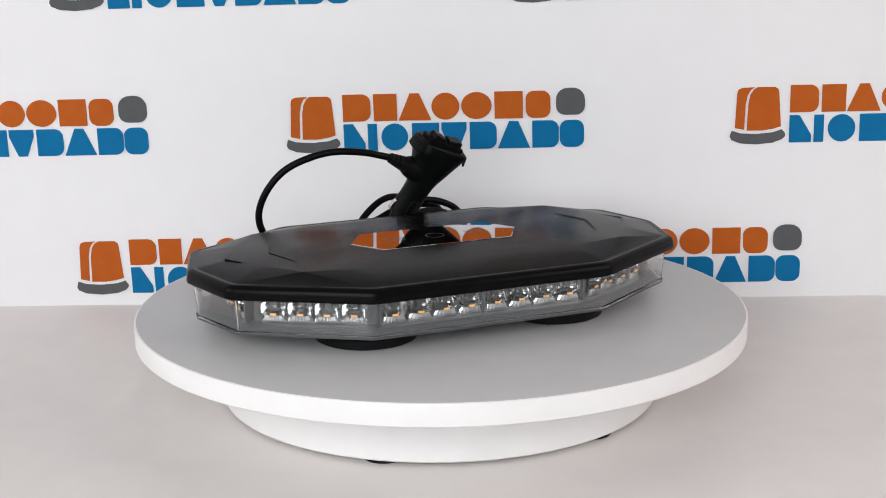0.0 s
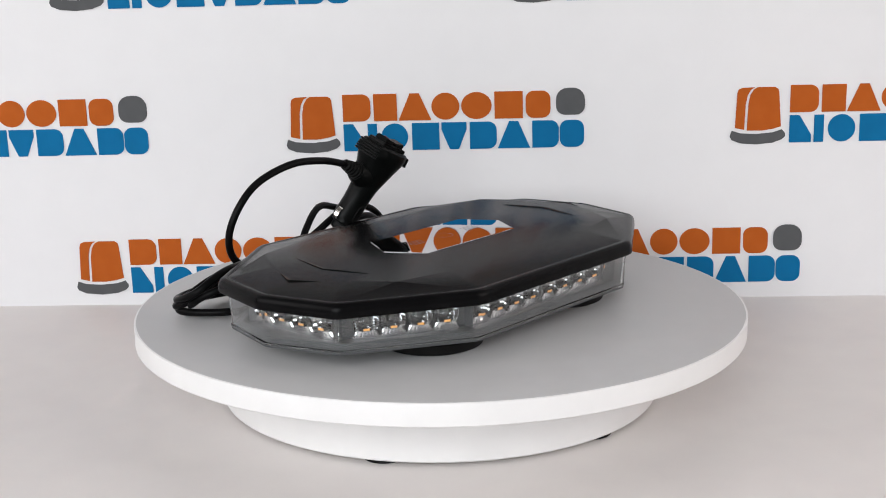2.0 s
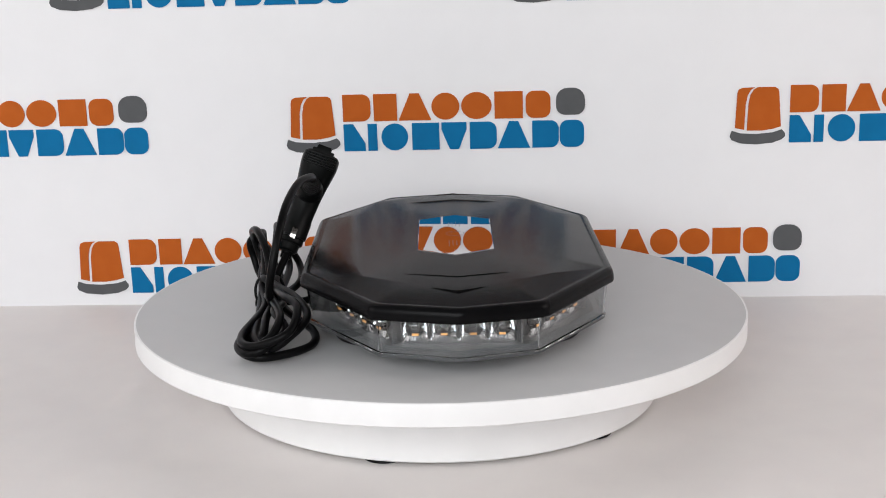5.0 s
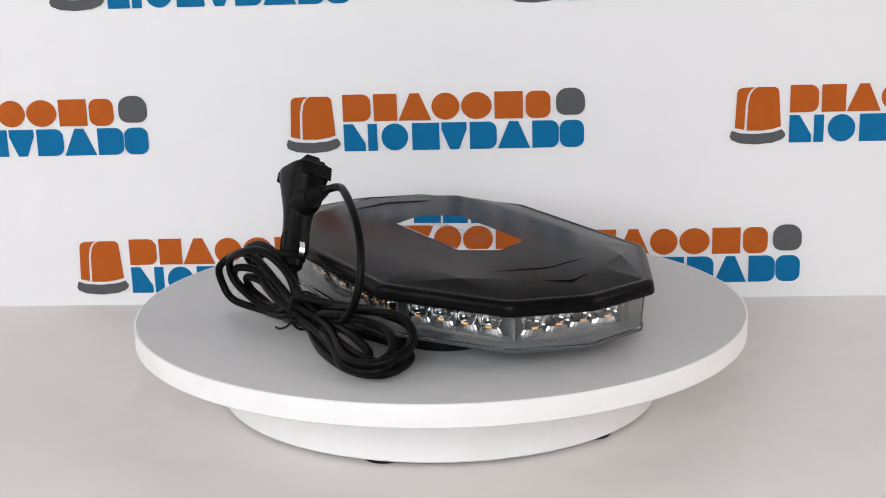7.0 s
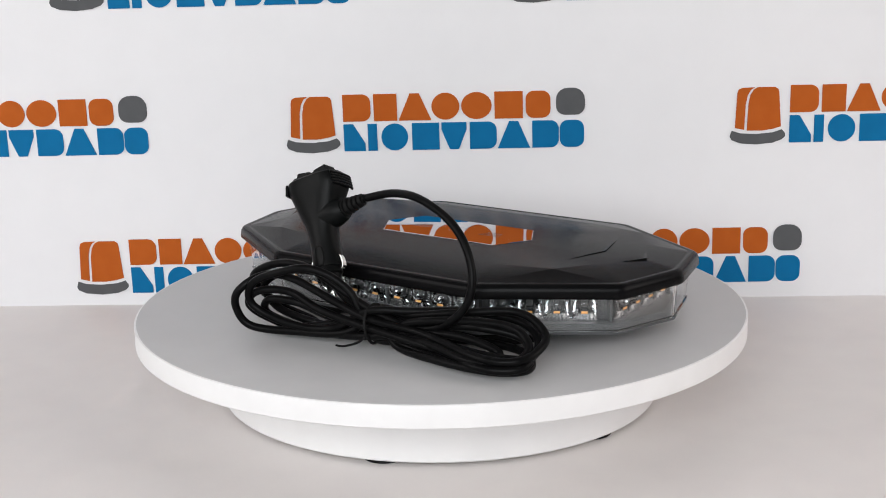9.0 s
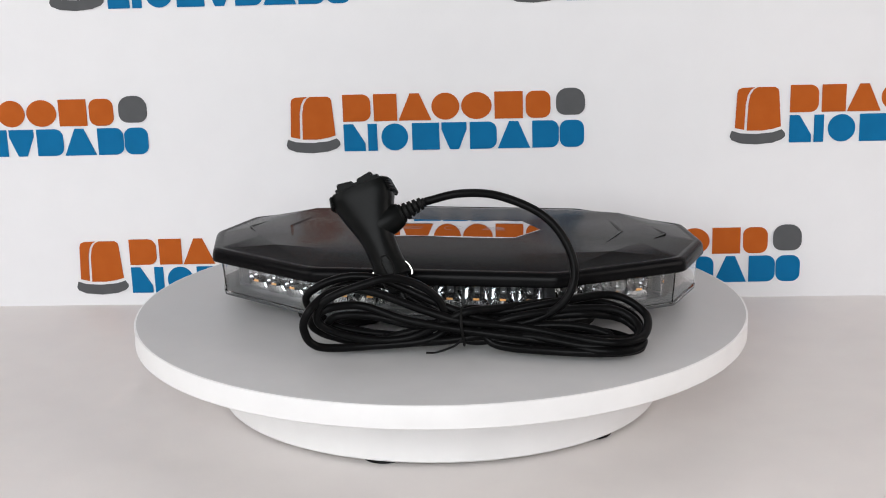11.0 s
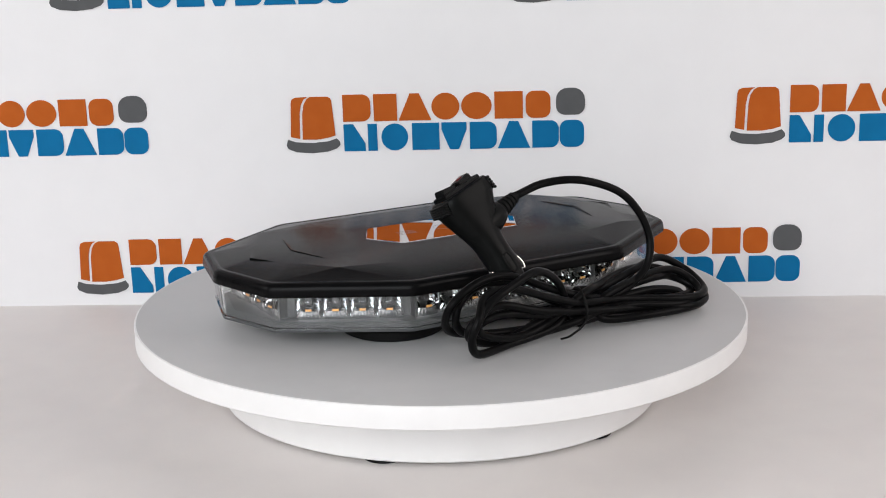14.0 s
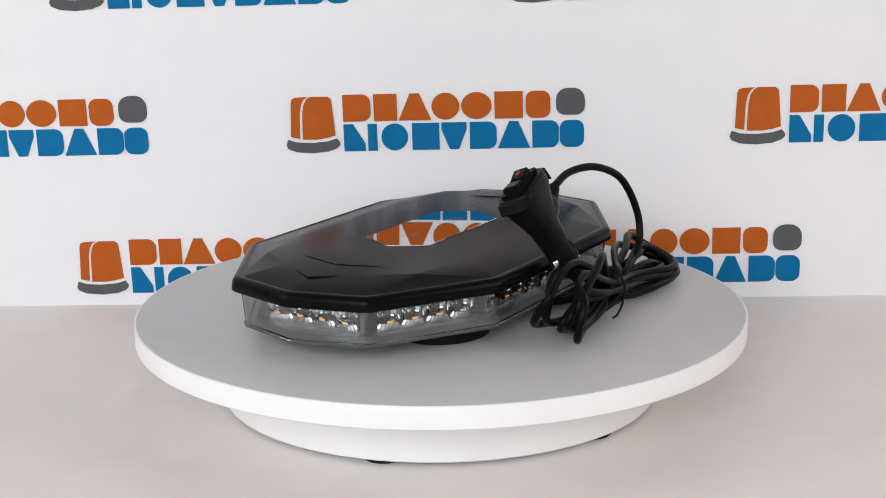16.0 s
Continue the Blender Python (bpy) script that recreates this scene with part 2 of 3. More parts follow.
def build_table():
    """The covered table; its top has soft creases pressed into the cloth."""
    bm = bmesh.new()
    nx, ny = 300, 190
    creases = ((-0.256, 0.026, -0.267, -0.025, 0.0050), (-0.209, -0.047, -0.224, -0.076, 0.0025))
    x0, x1, y0, y1 = -1.1, 1.1, -1.0, 0.37
    vs = []
    for j in range(ny + 1):
        row = []
        for i in range(nx + 1):
            x, y = x0 + (x1 - x0) * i / nx, y0 + (y1 - y0) * j / ny
            d = math.hypot(x, y)
            k = min(1.0, max(0.0, (d - 0.19) / 0.05))
            h = noise.noise(Vector((x * 3.1 + 4, y * 7.0, 0.3))) * 0.0016 + noise.noise(Vector((x * 11, y * 16, 2.0))) * 0.0007
            for ax, ay, bx, by, high in creases:
                # a soft fold that dies out at both ends
                ux, uy = bx - ax, by - ay
                lng = math.hypot(ux, uy)
                along = ((x - ax) * ux + (y - ay) * uy) / lng ** 2 - 0.5
                across = ((x - ax) * uy - (y - ay) * ux) / lng
                h += high * math.exp(-(across / 0.011) ** 2 - (along / 0.6) ** 2)
            row.append(bm.verts.new((x, y, min(0.0, h * k) - 0.0001 + max(0.0, h * k) * 0.6 + 0.0115 * max(-0.6, min(0.6, x)) * k)))
        vs.append(row)
    for a, b in zip(vs, vs[1:]):
        for i in range(nx):
            bm.faces.new((a[i], a[i + 1], b[i + 1], b[i]))
    edge = vs[0] + [r[-1] for r in vs[1:]] + vs[-1][-2::-1] + [r[0] for r in vs[-2:0:-1]]
    low = [bm.verts.new((v.co.x, v.co.y, -0.035)) for v in edge]
    for i in range(len(edge)):
        j = (i + 1) % len(edge)
        bm.faces.new((edge[i], low[i], low[j], edge[j]))
    bm.faces.new(low)
    bmesh.ops.recalc_face_normals(bm, faces=bm.faces)
    ob = part("table_top", bm, M_TABLE)
    auto_smooth(ob)
    return tagged(ob, "pale grey cloth covered table top with soft creases", "table", kind="structure")


table = build_table()
def table_leg(x, y):
    bm = bmesh.new()
    box(bm, 0.05, 0.05, 0.715, Matrix.Translation((x, y, -0.3925)))
    bmesh.ops.bevel(bm, geom=list(bm.edges), offset=0.004, segments=2, affect="EDGES")
    return part("table_leg", bm, M_PLAIN, table)


for lx in (-1.02, 1.02):
    for ly in (-0.92, 0.29):
        table_leg(lx, ly)


def window_wall(name, length, u0, u1, z0, z1, m, low=-0.75, high=1.75, thick=0.08):
    """A wall along x with one window opening through it, frame and sill; m puts it in place."""
    bm = bmesh.new()
    for x0, x1, a, b in ((-length / 2, u0, low, high), (u1, length / 2, low, high), (u0, u1, low, z0), (u0, u1, z1, high)):
        box(bm, x1 - x0, thick, b - a, Matrix.Translation(((x0 + x1) / 2, 0, (a + b) / 2)))
    wall = part(name, bm, M_PLAIN)
    wall.matrix_world = m
    tagged(wall, "unseen plain dark painted wall with a window opening for a lamp", "wall", kind="structure")
    bm = bmesh.new()
    t = 0.04
    for x0, x1, a, b in ((u0, u0 + t, z0, z1), (u1 - t, u1, z0, z1), (u0 + t, u1 - t, z0, z0 + t), (u0 + t, u1 - t, z1 - t, z1)):
        box(bm, x1 - x0, 0.05, b - a, Matrix.Translation(((x0 + x1) / 2, 0, (a + b) / 2)))
    part("window_frame", bm, M_WHITE, wall, "white window frame")
    return wall


slab("floor", -2.0, 2.0, -2.5, 0.6, -0.80, -0.75, M_FLOOR, "plain dark brown room floor", "floor")
slab("ceiling", -2.0, 2.0, -2.5, 0.6, 1.75, 1.80, M_PLAIN, "plain dark ceiling", "ceiling")
slab("wall_back", -2.0, 2.0, 0.6, 0.68, -0.75, 1.75, M_PLAIN, "plain dark painted wall behind the backdrop", "wall")
window_wall("wall_south", 4.0, -1.55, 0.45, 0.25, 1.65, pose(0, -2.54, 0))
# both side windows are unseen, added as openings for the side lamps
window_wall("wall_east", 3.26, -0.6, 0.8, 0.30, 1.60, pose(2.04, -0.95, 0, 0, 0, 90))
window_wall("wall_west", 3.26, -0.6, 0.8, 0.30, 1.60, pose(-2.04, -0.95, 0, 0, 0, 90))

# ---- the turntable ----
R_DISC, R_BASE = 0.25, 0.1800


def build_turntable():
    root = new("turntable")
    bm = bmesh.new()
    b = 0.0012
    lathe(bm, [(0, -0.0700), (R_BASE - b, -0.0700), (R_BASE, -0.0700 + b), (R_BASE, -0.019), (0, -0.019)], 160)
    base = auto_smooth(part("base", bm, M_WHITE, root))
    base.location = (-0.0022, 0.0, ZT)
    for k in range(6):
        bm = bmesh.new()
        lathe(bm, [(0, 0), (0.0155, 0), (0.0165, 0.001), (0.016, ZT - 0.0700), (0, ZT - 0.0700)], 24)
        a = radians(-105 + 60 * k)
        foot = auto_smooth(part("rubber_foot", bm, M_RUBBER, root, "black rubber foot"))
        foot.location = (0.1615 * math.cos(a) - 0.0022, 0.1615 * math.sin(a), 0)
    bm = bmesh.new()
    h, b = 0.0170, 0.0008
    lathe(bm, [(0, -h), (R_DISC - b, -h), (R_DISC, -h + b), (R_DISC, -b), (R_DISC - 0.3 * b, -0.3 * b), (R_DISC - b, 0), (0, 0)], 220)
    disc = auto_smooth(part("disc", bm, M_WHITE, root, "round white turning plate"))
    disc.location = (0, 0, ZT)
    bm = bmesh.new()
    lathe(bm, [(0, -0.002), (R_DISC - 0.0016, -0.002), (R_DISC - 0.0016, 0.0002), (R_DISC - 0.0019, 0.0003), (0, 0.0003)], 220)
    auto_smooth(part("top_sheet", bm, M_DISC, disc, "pale grey laminate top"))
    tagged(root, "round white motorised turntable with a thick plate on a narrower base", "turntable")
    return root, disc


turntable, disc = build_turntable()

# ---- the light bar: long axis along x, base on the plate ----
BAR_X, BAR_Y = -0.0098, -0.0125


def deca(a, w, x2, y2, xt):
    """Ten-sided outline: two long sides, four slanted ones and two pointed ends."""
    return [(-x2, y2), (-xt, 0), (-x2, -y2), (-a, -w), (a, -w), (x2, -y2), (xt, 0), (x2, y2), (a, w), (-a, w)]


LENS = deca(0.0944, 0.1126, 0.1816, 0.0566, 0.1989)
COVER = deca(0.0959, 0.1187, 0.1890, 0.0614, 0.2049)
Z_LENS, Z_COVER, Z_TOP = 0.0145, 0.0429, 0.0599


def inset(poly, d):
    """Offset a convex outline inwards by d."""
    n = len(poly)
    lines = []
    for i in range(n):
        (x0, y0), (x1, y1) = poly[i], poly[(i + 1) % n]
        dx, dy = x1 - x0, y1 - y0
        l = math.hypot(dx, dy)
        nx, ny = -dy / l, dx / l
        lines.append((nx, ny, nx * x0 + ny * y0 + d))
    out = []
    for i in range(n):
        a1, b1, c1 = lines[i - 1]
        a2, b2, c2 = lines[i]
        det = a1 * b2 - a2 * b1
        out.append(((c1 * b2 - c2 * b1) / det, (a1 * c2 - a2 * c1) / det))
    return out


def at(poly, z):
    return [(x, y, z) for x, y in poly]


def soft_corners(poly, r, n=3):
    """Each corner cut back by r and rounded with n steps."""
    out = []
    for i, p in enumerate(poly):
        p, a, b = Vector(p), Vector(poly[i - 1]), Vector(poly[(i + 1) % len(poly)])
        p0, p1 = p + (a - p).normalized() * r, p + (b - p).normalized() * r
        for k in range(n + 1):
            t = k / n
            q = (1 - t) ** 2 * p0 + 2 * t * (1 - t) * p + t * t * p1
            out.append((q.x, q.y))
    return out


def groove(bm, x0, y0, x1, y1, z, w=0.0014, h=0.0007):
    """A slim pressed ridge in the cover, steep on its outer flank."""
    d = Vector((x1 - x0, y1 - y0, 0)).normalized()
    s = Vector((-d.y, d.x, 0))
    if s.x * x0 < 0:
        s = -s
    rings = []
    for t, k in ((0, 1.0), (0.5, 0.9), (0.85, 0.5), (1, 0.08)):
        p = Vector((x0, y0, z)).lerp(Vector((x1, y1, z)), t)
        rings.append([p + s * w * 0.25 * k - Vector((0, 0, 0.001)), p + s * w * 0.1 * k + Vector((0, 0, h * k)), p - s * w * 1.5 * k + Vector((0, 0, h * 0.3 * k)), p - s * w * 1.8 * k - Vector((0, 0, 0.001))])
    rings_mesh(bm, rings)


def build_cover(root):
    bm = bmesh.new()
    r = 0.005
    rings = [at(soft_corners(inset(COVER, d), r), z) for d, z in (
        (0.0045, Z_COVER + 0.0015), (0.003, Z_COVER), (0.0012, Z_COVER), (0.0003, Z_COVER + 0.0006), (0.0, Z_COVER + 0.0018), (0.0004, Z_COVER + 0.0059), (0.0008, Z_COVER + 0.0077),
        (0.0018, Z_COVER + 0.0094), (0.0032, Z_COVER + 0.0105), (0.0050, Z_COVER + 0.0110), (0.0066, Z_COVER + 0.0110), (0.0074, Z_COVER + 0.0108), (0.0082, Z_COVER + 0.0108), (0.0090, Z_COVER + 0.0111))]
    vs = rings_mesh(bm, rings, True, False)
    lip = vs[-1]
    per = len(lip) // 10
    flat, near = inset(COVER, 0.040), inset(COVER, 0.023)
    c = bm.verts.new((0, 0, Z_TOP))
    corner = [bm.verts.new((x, y, Z_TOP)) for x, y in flat]
    ring, scoops = [], []
    for i in range(10):
        j = (i + 1) % 10
        ring.append(corner[i])
        a, b = lip[i * per + per - 1], lip[j * per]
        for q in range(per - 1):
            bm.faces.new((corner[i], lip[i * per + q], lip[i * per + q + 1]))
        if i in (2, 4, 7, 9):
            # a scooped facet along each slanted side
            m = Vector(near[i]).lerp(Vector(near[j]), 0.45 if i in (2, 7) else 0.55)
            apex = bm.verts.new((m.x, m.y, Z_TOP + 0.0004))
            ring.append(apex)
            scoops.append(apex)
            bm.faces.new((corner[i], a, apex))
            bm.faces.new((a, b, apex))
            bm.faces.new((apex, b, corner[j]))
        else:
            bm.faces.new((corner[i], a, b, corner[j]))
    for k in range(len(ring)):
        bm.faces.new((c, ring[k], ring[(k + 1) % len(ring)]))
    bmesh.ops.recalc_face_normals(bm, faces=bm.faces)
    for f in bm.faces:
        f.smooth = True
    for v in scoops:
        for e in v.link_edges:
            if c not in e.verts:
                e.smooth = False
    cover = part("cover", bm, M_COVER, root, "satin black plastic cover with arrow ridges")
    # arrow-shaped ridges pointing at each end
    for s in (-1, 1):
        for tip, back, ln, zz in ((0.174, 0.158, 0.030, Z_TOP - 0.0014), (0.139, 0.127, 0.041, Z_TOP)):
            for q in (-1, 1):
                bm = bmesh.new()
                groove(bm, s * tip, 0, s * back, q * ln, zz)
                part("arrow_ridge", bm, M_COVER, cover)
    return cover


PLATE = [(-0.072, 0), (-0.0545, -0.030), (0.0545, -0.030), (0.072, 0), (0.0545, 0.030), (-0.0545, 0.030)]


def shared(name, me, parent, m, label=""):
    ob = new(name, me)
    ob.parent = parent
    ob.matrix_basis = m
    if label:
        ob["label"] = label
    return ob


def mesh_of(bm, name, mat, smooth_deg=None):
    me = bpy.data.meshes.new(name)
    bm.normal_update()
    bm.to_mesh(me)
    bm.free()
    me.materials.append(mat)
    if smooth_deg:
        b2 = bmesh.new()
        b2.from_mesh(me)
        for f in b2.faces:
            f.smooth = True
        for e in b2.edges:
            e.smooth = e.calc_face_angle(0) < radians(smooth_deg)
        b2.to_mesh(me)
        b2.free()
    return me


def cup(bm, sx, sz, depth, cx, cz, nu=20, nv=6, ripple=0.0, lobes=7):
    """A hollow reflector facing -y with a squarish mouth; ripples make petals."""
    rings = []
    for j in range(nv + 1):
        t = j / nv
        ring = []
        for i in range(nu):
            a = 2 * math.pi * i / nu
            c, s = math.cos(a), math.sin(a)
            k = 1 / max(abs(c), abs(s)) ** 0.55
            rr = (0.16 + 0.84 * t) * (1 + ripple * math.cos(lobes * a))
            ring.append(bm.verts.new((cx + sx * rr * c * k * 0.86, -depth * (t ** 1.7) + 0.0, cz + sz * rr * s * k * 0.86)))
        rings.append(ring)
    for a, b in zip(rings, rings[1:]):
        for i in range(nu):
            j = (i + 1) % nu
            bm.faces.new((a[i], a[j], b[j], b[i]))
    bm.faces.new(rings[0])


def fan(bm, petals=7, per=6, rows=5):
    """A pleated skirt below the diode, wider at its scalloped foot."""
    n = petals * per
    grid = []
    for j in range(rows + 1):
        q = j / rows
        row = []
        for i in range(n + 1):
            u = 2 * i / n - 1
            pleat = abs(math.sin(math.pi * petals * i / n))
            bow = 1 - 0.55 * u * u
            row.append(bm.verts.new((u * (0.0070 + 0.0021 * math.sin(1.5708 * q)), -0.0030 - 0.0050 * bow * (1 - 0.35 * q) - 0.0011 * pleat * q, -0.0024 - 0.0074 * q * (1 - 0.35 * u * u) - 0.0007 * pleat * q)))
        grid.append(row)
    for a, c in zip(grid, grid[1:]):
        for i in range(n):
            bm.faces.new((a[i], c[i], c[i + 1], a[i + 1]))


def led_meshes():
    """Reflector cup, petal cup, chip carrier, chip and clear dome of one diode; it looks along -y, centre at the middle."""
    bm = bmesh.new()
    cup(bm, 0.0103, 0.0078, 0.0062, 0, 0.0032, 28, 6)
    bmesh.ops.recalc_face_normals(bm, faces=bm.faces)
    up = mesh_of(bm, "reflector", M_CHROME, 50)
    bm = bmesh.new()
    fan(bm)
    low = mesh_of(bm, "petal_reflector", M_CHROME, 60)
    bm = bmesh.new()
    box(bm, 0.0042, 0.0008, 0.0014, Matrix.Translation((0, -0.0078, -0.0014)))
    chip = mesh_of(bm, "diode_chip", M_CHIP)
    bm = bmesh.new()
    box(bm, 0.0034, 0.0022, 0.0050, Matrix.Translation((0, -0.0024, 0.0044)))
    bmesh.ops.bevel(bm, geom=list(bm.edges), offset=0.0004, segments=1, affect="EDGES")
    post = mesh_of(bm, "diode_post", M_TRAY)
    bm = bmesh.new()
    bmesh.ops.create_uvsphere(bm, u_segments=16, v_segments=10, radius=1, matrix=Matrix.Translation((0, -0.0040, 0.0022)) @ Matrix.Diagonal((0.0066, 0.0046, 0.0060, 1)))
    dome = mesh_of(bm, "diode_dome", M_OPTIC, 60)
    return up, low, chip, post, dome


def build_lightbar():
    root = new("light_bar")
    build_cover(root)
    # the mirror badge, sunk in a thin frame
    bm = bmesh.new()
    rings_mesh(bm, [at(PLATE, Z_TOP - 0.001), at(PLATE, Z_TOP + 0.0003), at(inset(PLATE, 0.0004), Z_TOP + 0.0005)])
    part("badge", bm, M_PLATE, root, "mirror-finish six-sided badge")
    bm = bmesh.new()
    for k in range(20):
        a = 2 * math.pi * k / 20
        m = Matrix.Translation((0.0075 * math.cos(a), 0.0075 * math.sin(a), Z_TOP + 0.00052)) @ Matrix.Rotation(a, 4, "Z")
        box(bm, 0.0003, 0.0016, 0.0001, m)
    for q in range(4):
        box(bm, 0.020 - 0.002 * q, 0.0004, 0.0001, Matrix.Translation((-0.034, 0.005 - 0.003 * q, Z_TOP + 0.00052)))
        box(bm, 0.016, 0.0004, 0.0001, Matrix.Translation((0.034, 0.005 - 0.003 * q, Z_TOP + 0.00052)))
    part("badge_print", bm, M_ETCH, root, "faint grey etched bars and ring")
    # clear lens ring: a thin wall with a foot flange
    bm = bmesh.new()
    o = lambda d: soft_corners(inset(LENS, d), 0.003, 2)
    rings_mesh(bm, [at(o(0.0), Z_LENS + 0.002), at(o(0.0), Z_LENS + 0.003), at(o(0.0010), Z_LENS + 0.0036), at(o(-0.0012), Z_COVER + 0.001), at(o(0.0008), Z_COVER + 0.001), at(o(0.0030), Z_LENS + 0.002), at(o(0.0), Z_LENS + 0.002)], False, False)
    bmesh.ops.remove_doubles(bm, verts=bm.verts, dist=1e-6)
    bmesh.ops.recalc_face_normals(bm, faces=bm.faces)
    lens = auto_smooth(part("lens", bm, M_CLEAR, root, "clear plastic lens ring"), 20)
    lens.visible_shadow = False
    # grey tray and the inner frame behind the diodes
    bm = bmesh.new()
    rings_mesh(bm, [at(o(0.004), Z_LENS), at(o(0.0006), Z_LENS), at(o(0.0006), Z_LENS + 0.0018), at(o(0.0040), Z_LENS + 0.0022), at(o(0.0100), Z_LENS + 0.0055)])
    auto_smooth(part("tray", bm, M_TRAY, root, "grey plastic tray"), 20)
    a, w, xe, ye = 0.0820, 0.0890, 0.1640, 0.0415
    core = [(-xe, ye), (-xe, -ye), (-a, -w), (a, -w), (xe, -ye), (xe, ye), (a, w), (-a, w)]
    bm = bmesh.new()
    rings_mesh(bm, [at(core, Z_LENS + 0.001), at(core, Z_COVER + 0.003)])
    part("inner_frame", bm, M_TRAY, root, "grey inner frame")
    # diodes: eight along each long side, four along each slanted side and each end
    up, low, chip, post, dome = led_meshes()
    zc = Z_LENS + 0.0146
    bm = bmesh.new()
    box(bm, 0.0016, 0.008, 0.021, Matrix.Translation((0, -0.004, 0)))
    rib = mesh_of(bm, "divider", M_TRAY)
    for i in range(8):
        p0, p1 = Vector(core[i]), Vector(core[(i + 1) % 8])
        d = (p1 - p0)
        length = d.length
        d.normalize()
        turn = math.degrees(math.atan2(d.y, d.x))
        count = 8 if length > 0.15 else 4
        pitch = 0.0205 if count == 8 else 0.0203
        gap = 0.001 if count == 8 else 0.0
        for k in range(count):
            s = (k - (count - 1) / 2) * pitch + (math.copysign(gap / 2, k - 3.5) if gap else 0)
            c = p0 + d * (length / 2 + s)
            m = pose(c.x, c.y, zc, 0, 0, turn) @ Matrix.Translation((0, -0.0004, 0)) @ Matrix.Diagonal((1.10, 1.0, 1.13, 1))
            led = shared("diode", up, root, m, "clear faceted diode with amber chip")
            shared("petal_reflector", low, led, Matrix())
            shared("diode_chip", chip, led, Matrix(), "amber chip")
            shared("diode_post", post, led, Matrix())
            dm = shared("diode_dome", dome, led, Matrix(), "clear dome")
            dm.visible_shadow = False
        if count == 8:
            c = p0 + d * (length / 2)
            shared("divider", rib, root, pose(c.x, c.y, zc, 0, 0, turn))
        shared("divider", rib, root, pose(p1.x, p1.y, zc, 0, 0, turn + 20))
    # four round magnet feet
    for sx in (-1, 1):
        for sy in (-1, 1):
            bm = bmesh.new()
            lathe(bm, [(0, 0), (0.0365, 0), (0.0395, 0.0015), (0.040, 0.004), (0.040, 0.008), (0.037, 0.0095), (0.030, 0.0105), (0.030, Z_LENS), (0, Z_LENS)], 56)
            f = auto_smooth(part("magnet_foot", bm, M_RUBBER, root, "black rubber-coated magnet"))
            f.location = (sx * 0.080, sy * 0.054, 0)
    return tagged(root, "low black warning light bar with clear lens ring and amber diodes", "light bar")


lightbar = build_lightbar()

# ---- plug with switches and its coiled cable, in the plate's space ----
# sections of the plug: one edge, the other edge, thickness across
SECTIONS = [((0.0285, 0.1237, 0.0505), (0.0034, 0.1205, 0.0589), 0.0210, 2.0),
            ((0.0352, 0.1178, 0.0654), (0.0128, 0.1147, 0.0737), 0.0215, 2.0),
            ((0.0424, 0.1131, 0.0775), (0.0183, 0.1092, 0.0876), 0.0230, 2.2),
            ((0.0546, 0.1080, 0.0904), (0.0191, 0.1027, 0.1042), 0.0270, 2.8),
            ((0.0639, 0.1034, 0.1016), (0.0197, 0.0978, 0.1166), 0.0310, 3.6),
            ((0.0653, 0.1013, 0.1072), (0.0240, 0.0952, 0.1234), 0.0310, 4.0)]
STRAIN = ((0.0145, 0.1053, 0.0978), (-0.0045, 0.1015, 0.1074))
TIE = Vector((-0.0378, 0.1361, 0.0226))
CABLE_R = 0.0031


def section_ring(l, r, thick, nrm, n=28, square=2.6):
    l, r = Vector(l), Vector(r)
    c, h = (l + r) / 2, (r - l) / 2
    out = []
    for i in range(n):
        a = 2 * math.pi * i / n
        ca, sa = math.cos(a), math.sin(a)
        k = (abs(ca) ** square + abs(sa) ** square) ** (-1 / square)
        out.append(c + h * ca * k + nrm * (thick / 2 * sa * k))
    return out


def plug_point(k, f):
    """Centre line of the plug between its sections."""
    a, b = SECTIONS[k], SECTIONS[k + 1]
    ca, cb = (Vector(a[0]) + Vector(a[1])) / 2, (Vector(b[0]) + Vector(b[1])) / 2
    return ca.lerp(cb, f)


